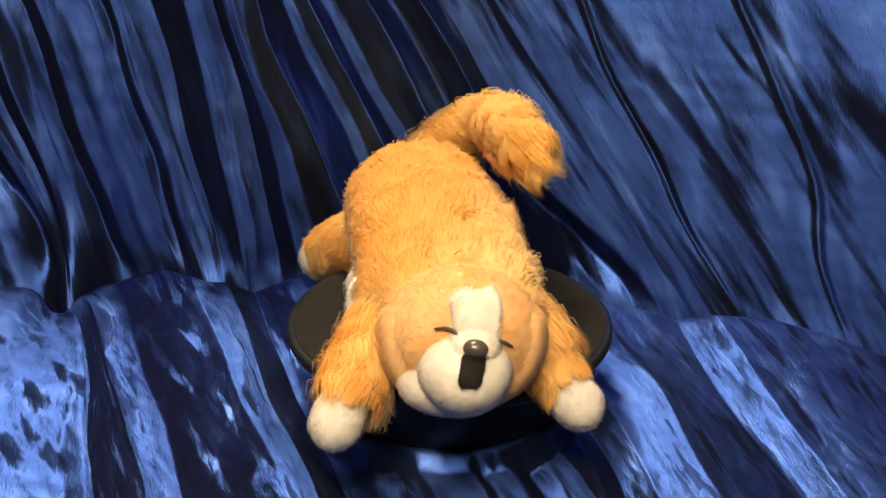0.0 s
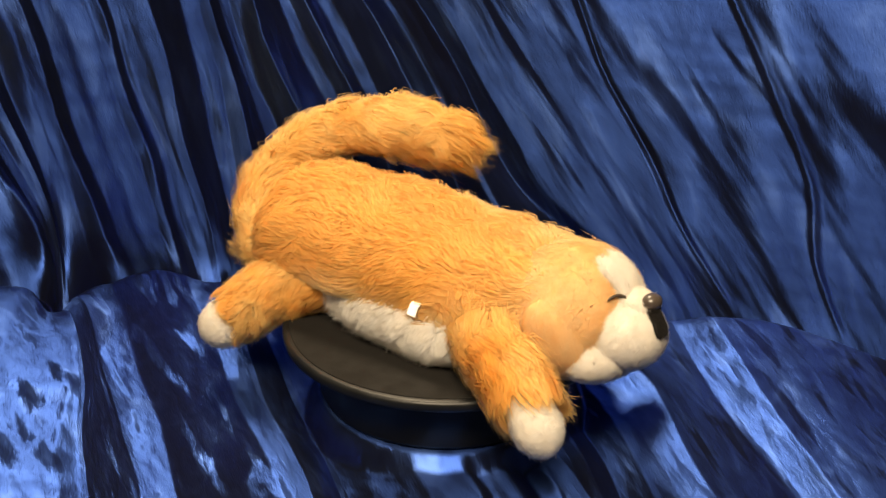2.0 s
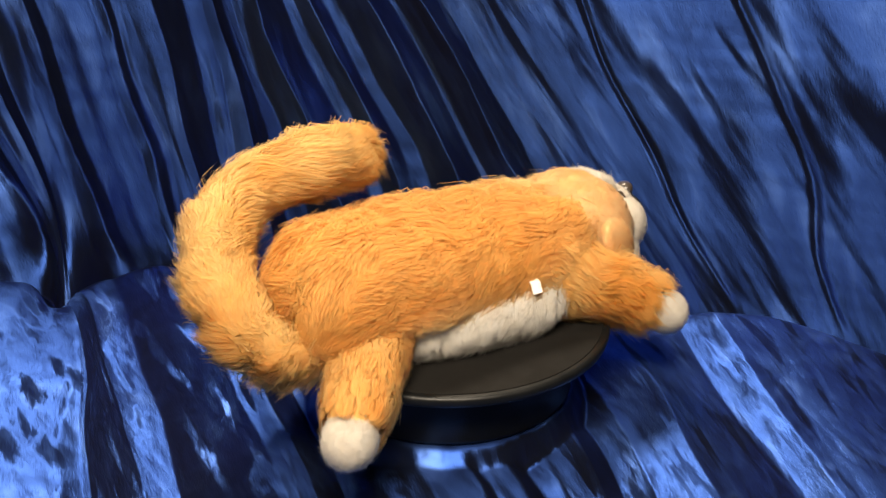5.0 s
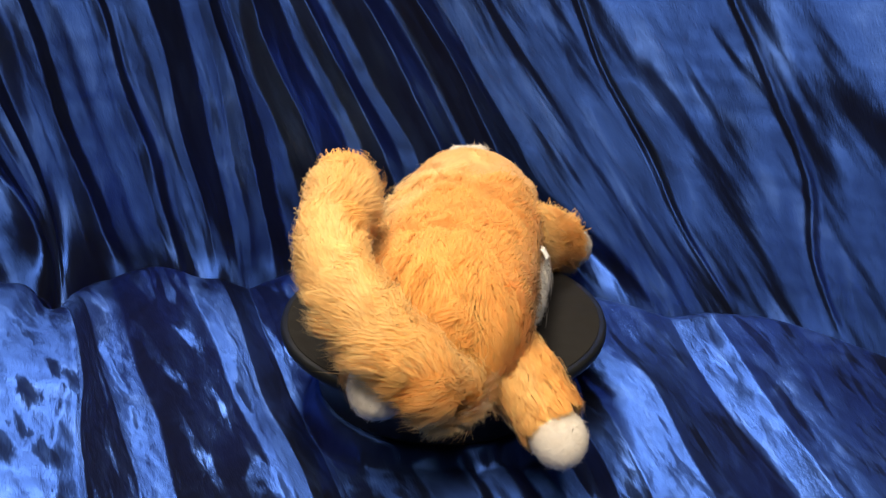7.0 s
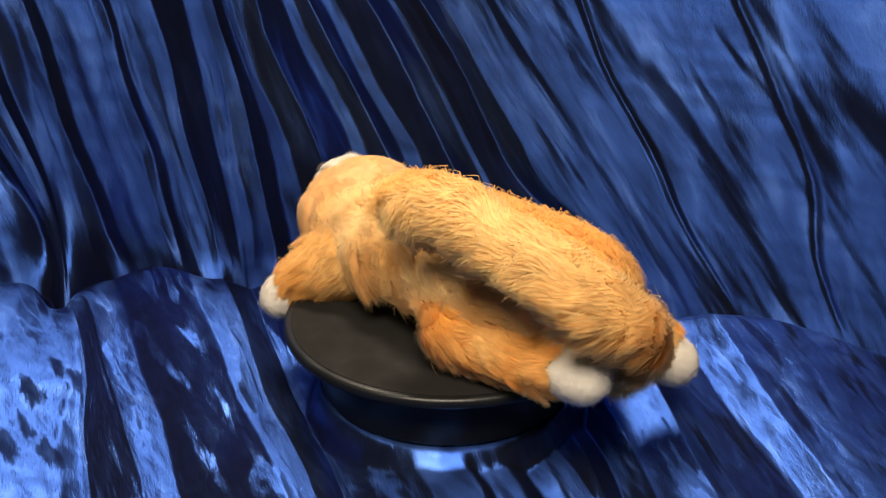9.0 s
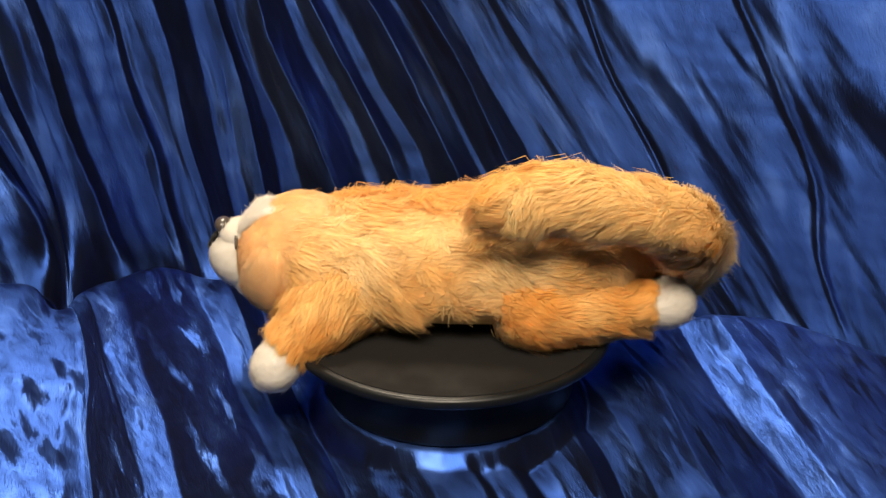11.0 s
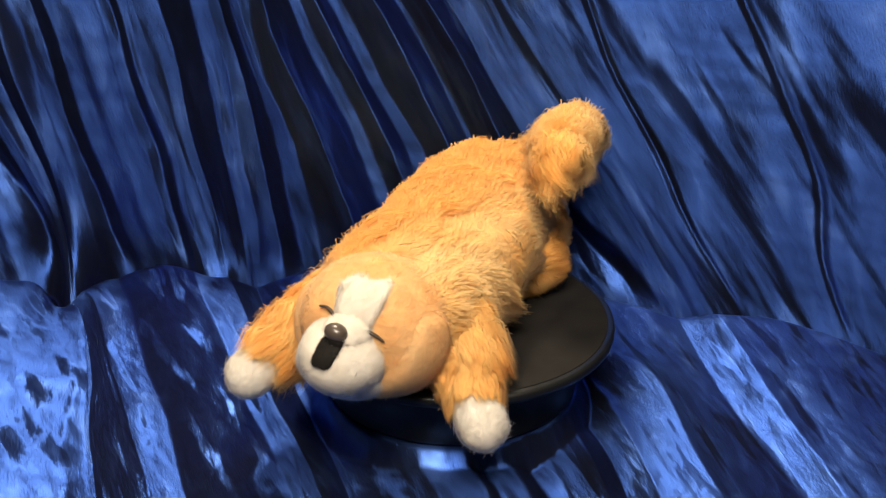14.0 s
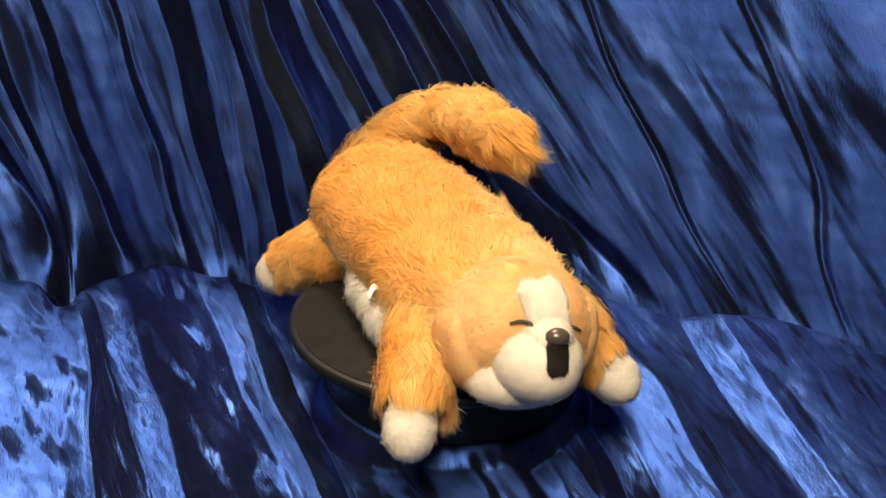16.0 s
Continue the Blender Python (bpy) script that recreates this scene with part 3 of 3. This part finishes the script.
def face_patch(corners, out, thick, nu=14, nv=18, balls=None):
    """A sewn-on patch that follows the face: corners as (x, z), top two, then bottom two; rounded sides."""
    (a0, a1), (b0, b1), (c0, c1), (d0, d1) = corners
    verts, faces = [], []
    for layer in (out + thick, out - 0.002):
        for j in range(nv + 1):
            t = j / nv
            half = 1 - 0.35 * abs(2 * t - 1) ** 6
            for i in range(nu + 1):
                s = (i / nu - 0.5) * half + 0.5
                x = (a0 * (1 - s) + b0 * s) * (1 - t) + (c0 * (1 - s) + d0 * s) * t
                z = (a1 * (1 - s) + b1 * s) * (1 - t) + (c1 * (1 - s) + d1 * s) * t
                verts.append((x, face_front(x, z, layer, balls), z))
    w, size = nu + 1, (nu + 1) * (nv + 1)
    for j in range(nv):
        for i in range(nu):
            a = j * w + i
            faces.append((a, a + w, a + w + 1, a + 1))
            faces.append((size + a, size + a + 1, size + a + w + 1, size + a + w))
    rim = [i for i in range(nu)] + [j * w + nu for j in range(nv)] + [nv * w + nu - i for i in range(nu)] + [(nv - j) * w for j in range(nv)]
    for a, b in zip(rim, rim[1:] + rim[:1]):
        faces.append((a, b, size + b, size + a))
    return verts, faces


def ear_flap(side, nu=16, nv=22):
    """A soft flap, rounded below, that hangs from the crown and lies against the cheek."""
    (cx, cy, cz), (rx, ry, rz) = HEAD
    verts, faces = [], []
    for layer in (0.0052, 0.0005):
        for j in range(nv + 1):
            t = j / nv
            half = 0.023 * math.sqrt(max(0.0, 1 - abs(2 * t - 1) ** 2.6)) * (0.75 + 0.3 * t)
            mid_y = -0.120 - 0.020 * t
            for i in range(nu + 1):
                w = 2 * i / nu - 1
                y, z = mid_y + half * w, 0.131 - 0.066 * t
                q = 1 - ((y - cy) / (ry + 0.003)) ** 2 - ((z - cz) / (rz + 0.004)) ** 2
                edge = (1 - w ** 8) * (1 - abs(2 * t - 1) ** 8)
                out = layer * edge - 0.0012 * (1 - edge)
                verts.append((cx + side * ((rx - 0.001) * math.sqrt(max(q, 0.08)) + out), y, z))
    w, size = nu + 1, (nu + 1) * (nv + 1)
    for j in range(nv):
        for i in range(nu):
            a = j * w + i
            faces.append((a, a + 1, a + w + 1, a + w))
            faces.append((size + a, size + a + w, size + a + w + 1, size + a + 1))
    rim = [i for i in range(nu)] + [j * w + nu for j in range(nv)] + [nv * w + nu - i for i in range(nu)] + [(nv - j) * w for j in range(nv)]
    for a, b in zip(rim, rim[1:] + rim[:1]):
        faces.append((b, a, size + a, size + b))
    if side > 0:
        faces = [f[::-1] for f in faces]
    return verts, faces


def eye_line(points):
    (cx, cy, cz), (rx, ry, rz) = HEAD
    o = 0.0045
    return tube([(x, cy - (ry + o) * math.sqrt(1 - ((x - cx) / (rx + o)) ** 2 - ((z - cz) / (rz + o)) ** 2), z, r) for x, z, r in points], 8)


def build_dog():
    body = bake("body", *torso_skin(TORSO), ORANGE, dog, "long-piled orange plush body", 240000, 0.024, 0.00030, BACKWARD, 3, lift=0.60, ruffle=0.55, gather=0.62, tuft_size=0.010,
                keep=lambda p, n: (n[:, 2] > -0.35) & ((p[:, 2] > 0.092) | (p[:, 0] > 0) | (p[:, 1] > 0.055) | (p[:, 1] < -0.07)))
    bake("belly_patch", *tube([(-0.051, 0.052, 0.081, 0.015), (-0.054, 0.01, 0.080, 0.019), (-0.049, -0.045, 0.080, 0.019), (-0.040, -0.065, 0.082, 0.015)]), CREAM, body,
         "white plush belly panel", 36000, 0.017, 0.00024, (-0.5, 0.5, -0.6), 5, 0.4, 0.5, 0.5, gather=0.55, tuft_size=0.008)
    head = bake("head", *ball(*HEAD), APRICOT, dog, "short-piled apricot plush head",
                110000, 0.0105, 0.0002, lambda p: p - np.array([0.013, -0.19, 0.12]), 7, 0.1, 0.42, 0.35, gather=0.4, tuft_size=0.006)
    bake("muzzle", *joined(ball(*MUZZLE), ball(*CHIN), ball(*BRIDGE)), CREAM, head, "white plush muzzle and chin", 100000, 0.0070, 0.00018,
         lambda p: p - np.array([0.015, -0.19, 0.13]), 9, 0.2, 0.35, 0.15)
    bake("blaze", *face_patch([(0.0015, 0.148), (0.0335, 0.146), (0.007, 0.1245), (0.027, 0.1235)], 0.0020, 0.0010, balls=(HEAD,)), CREAM, head,
         "white plush blaze between the eyes", 34000, 0.0082, 0.00022, (0.1, 0.6, 0.4), 11, 0.0, 0.45, 0.6)
    v, f = ball((0.0165, -0.1735, 0.1275), (0.0084, 0.0072, 0.0064), (-25, 8, 0), 24, 14)
    mesh_object("nose", v, f, NOSE_PLASTIC, head, "glossy dark brown plastic nose")
    bake("mouth", *face_patch([(0.0100, 0.1265), (0.0230, 0.1265), (0.0055, 0.1085), (0.0195, 0.1075)], 0.0020, 0.0006), BLACK_PILE, head,
         "black plush mouth patch with ragged edges", 7000, 0.0036, 0.0002, (-0.2, 0.1, -1.0), 15, 0.2, 0.3, 0.5)
    v, f = eye_line([(-0.0097, 0.1323, 0.0008), (-0.003, 0.1334, 0.0012), (0.003, 0.1315, 0.0013), (0.0068, 0.1280, 0.0010), (0.0018, 0.1256, 0.0012)])
    mesh_object("eye", v, f, THREAD, head, "closed eye stitched in dark thread")
    v, f = eye_line([(0.0250, 0.1252, 0.0010), (0.030, 0.1250, 0.0014), (0.036, 0.1228, 0.0013), (0.0412, 0.1190, 0.0008)])
    mesh_object("eye", v, f, THREAD, head, "closed eye stitched in dark thread")
    for side, seed in ((1, 13), (-1, 14)):
        bake("ear", *ear_flap(side), APRICOT, head, "floppy apricot ear flap lying on the cheek", 26000, 0.0055, 0.0002, (0.1 * side, -0.3, -1), seed, 0.2, 0.4, 0.25)

    def limb(points, paw, size, seed, name, length=0.018):
        d = np.array(paw) - np.array(points[0][:3])
        leg = bake(name, *tube(points), GINGER, dog, "shaggy ginger plush leg", 46000, length, 0.00027, d / np.linalg.norm(d), seed, 0.25, 0.62, 0.5, gather=0.75, tuft_size=0.009,
                   keep=lambda p, n: (p - np.array(points[-1][:3])) @ (d / np.linalg.norm(d)) < 0.003)
        bake("paw", *tube([(*(np.array(points[-1][:3]) * 0.55 + np.array(paw) * 0.45), size[0] * 0.9), (*(np.array(points[-1][:3]) * 0.2 + np.array(paw) * 0.8), size[0] * 1.0), (*(np.array(paw) * 1.05 - np.array(points[-1][:3]) * 0.05), size[0] * 0.98)]), CREAM, leg, "round white plush paw", 22000, 0.007, 0.0002, d, seed + 1, 0.1, 0.4, 0.3)

    limb([(0.033, -0.066, 0.092, 0.027), (0.055, -0.084, 0.079, 0.021), (0.075, -0.102, 0.063, 0.0155)], (0.088, -0.111, 0.048), (0.0158, 0.0158, 0.0160), 21, "front_leg", 0.025)
    limb([(-0.028, -0.068, 0.095, 0.030), (-0.049, -0.098, 0.084, 0.021), (-0.064, -0.129, 0.071, 0.0145)], (-0.074, -0.151, 0.058), (0.0155, 0.0155, 0.0155), 25, "front_leg", 0.028)
    limb([(-0.048, 0.085, 0.088, 0.029), (-0.080, 0.104, 0.074, 0.022), (-0.103, 0.122, 0.058, 0.0185)], (-0.114, 0.131, 0.047), (0.0168, 0.0168, 0.0165), 29, "hind_leg")
    limb([(0.032, 0.065, 0.086, 0.022), (0.022, 0.105, 0.083, 0.019), (0.008, 0.143, 0.085, 0.016)], (-0.001, 0.165, 0.085), (0.0170, 0.0165, 0.0165), 33, "hind_leg")
    line = TAIL
    pts = np.array(line)[:, :3]

    def along_tail(p):
        d = np.linalg.norm(p[:, None, :] - pts[None, :-1], axis=2).argmin(1)
        return pts[d + 1] - pts[d]
    bake("tail", *tube(line), TAIL_FUR, dog, "thick fluffy orange tail curled forward", 100000, 0.029, 0.00027, lambda p: along_tail(p) * 20, 41, 0.3, 0.66, 0.5, gather=0.66, tuft_size=0.009)
    tag_v = [(x, y, z) for x, z in ((-0.062, 0.1075), (-0.0695, 0.1045), (-0.0730, 0.0980)) for y in (-0.0390, -0.0312)]
    tag_v = tag_v + [(x - 0.0004, y, z + 0.0006) for x, y, z in tag_v]
    tag_f = [(0, 1, 3, 2), (2, 3, 5, 4), (6, 8, 9, 7), (8, 10, 11, 9), (0, 2, 8, 6), (2, 4, 10, 8), (1, 7, 9, 3), (3, 9, 11, 5), (4, 5, 11, 10), (0, 6, 7, 1)]
    mesh_object("care_label", tag_v, tag_f, TAG_CLOTH, body, "small white cloth care label", smooth=False)
    # the head sits low, a little smaller than the shoulders
    head.scale = (0.95,) * 3
    head.location = Vector((0.008, -0.145, 0.105)) * 0.05 + Vector((0, 0, -0.002))
    for ob in dog.children:
        ob.location.z -= TOP


TAIL = [(-0.044, 0.132, 0.086, 0.017), (-0.044, 0.160, 0.090, 0.0165), (-0.029, 0.178, 0.116, 0.015), (0.006, 0.174, 0.146, 0.015),
        (0.034, 0.145, 0.168, 0.015), (0.045, 0.097, 0.179, 0.016), (0.058, 0.055, 0.177, 0.014)]
build_dog()


def motions():
    turn = 23.569
    rows = [(k * 0.5, turn * k * 0.5) for k in range(33)]
    walk(dog, [(t, pose(0, 0, TOP, 0, 0, a)) for t, a in rows])
    walk(platter, [(t, pose(0, 0, 0, 0, 0, a)) for t, a in rows])


motions()
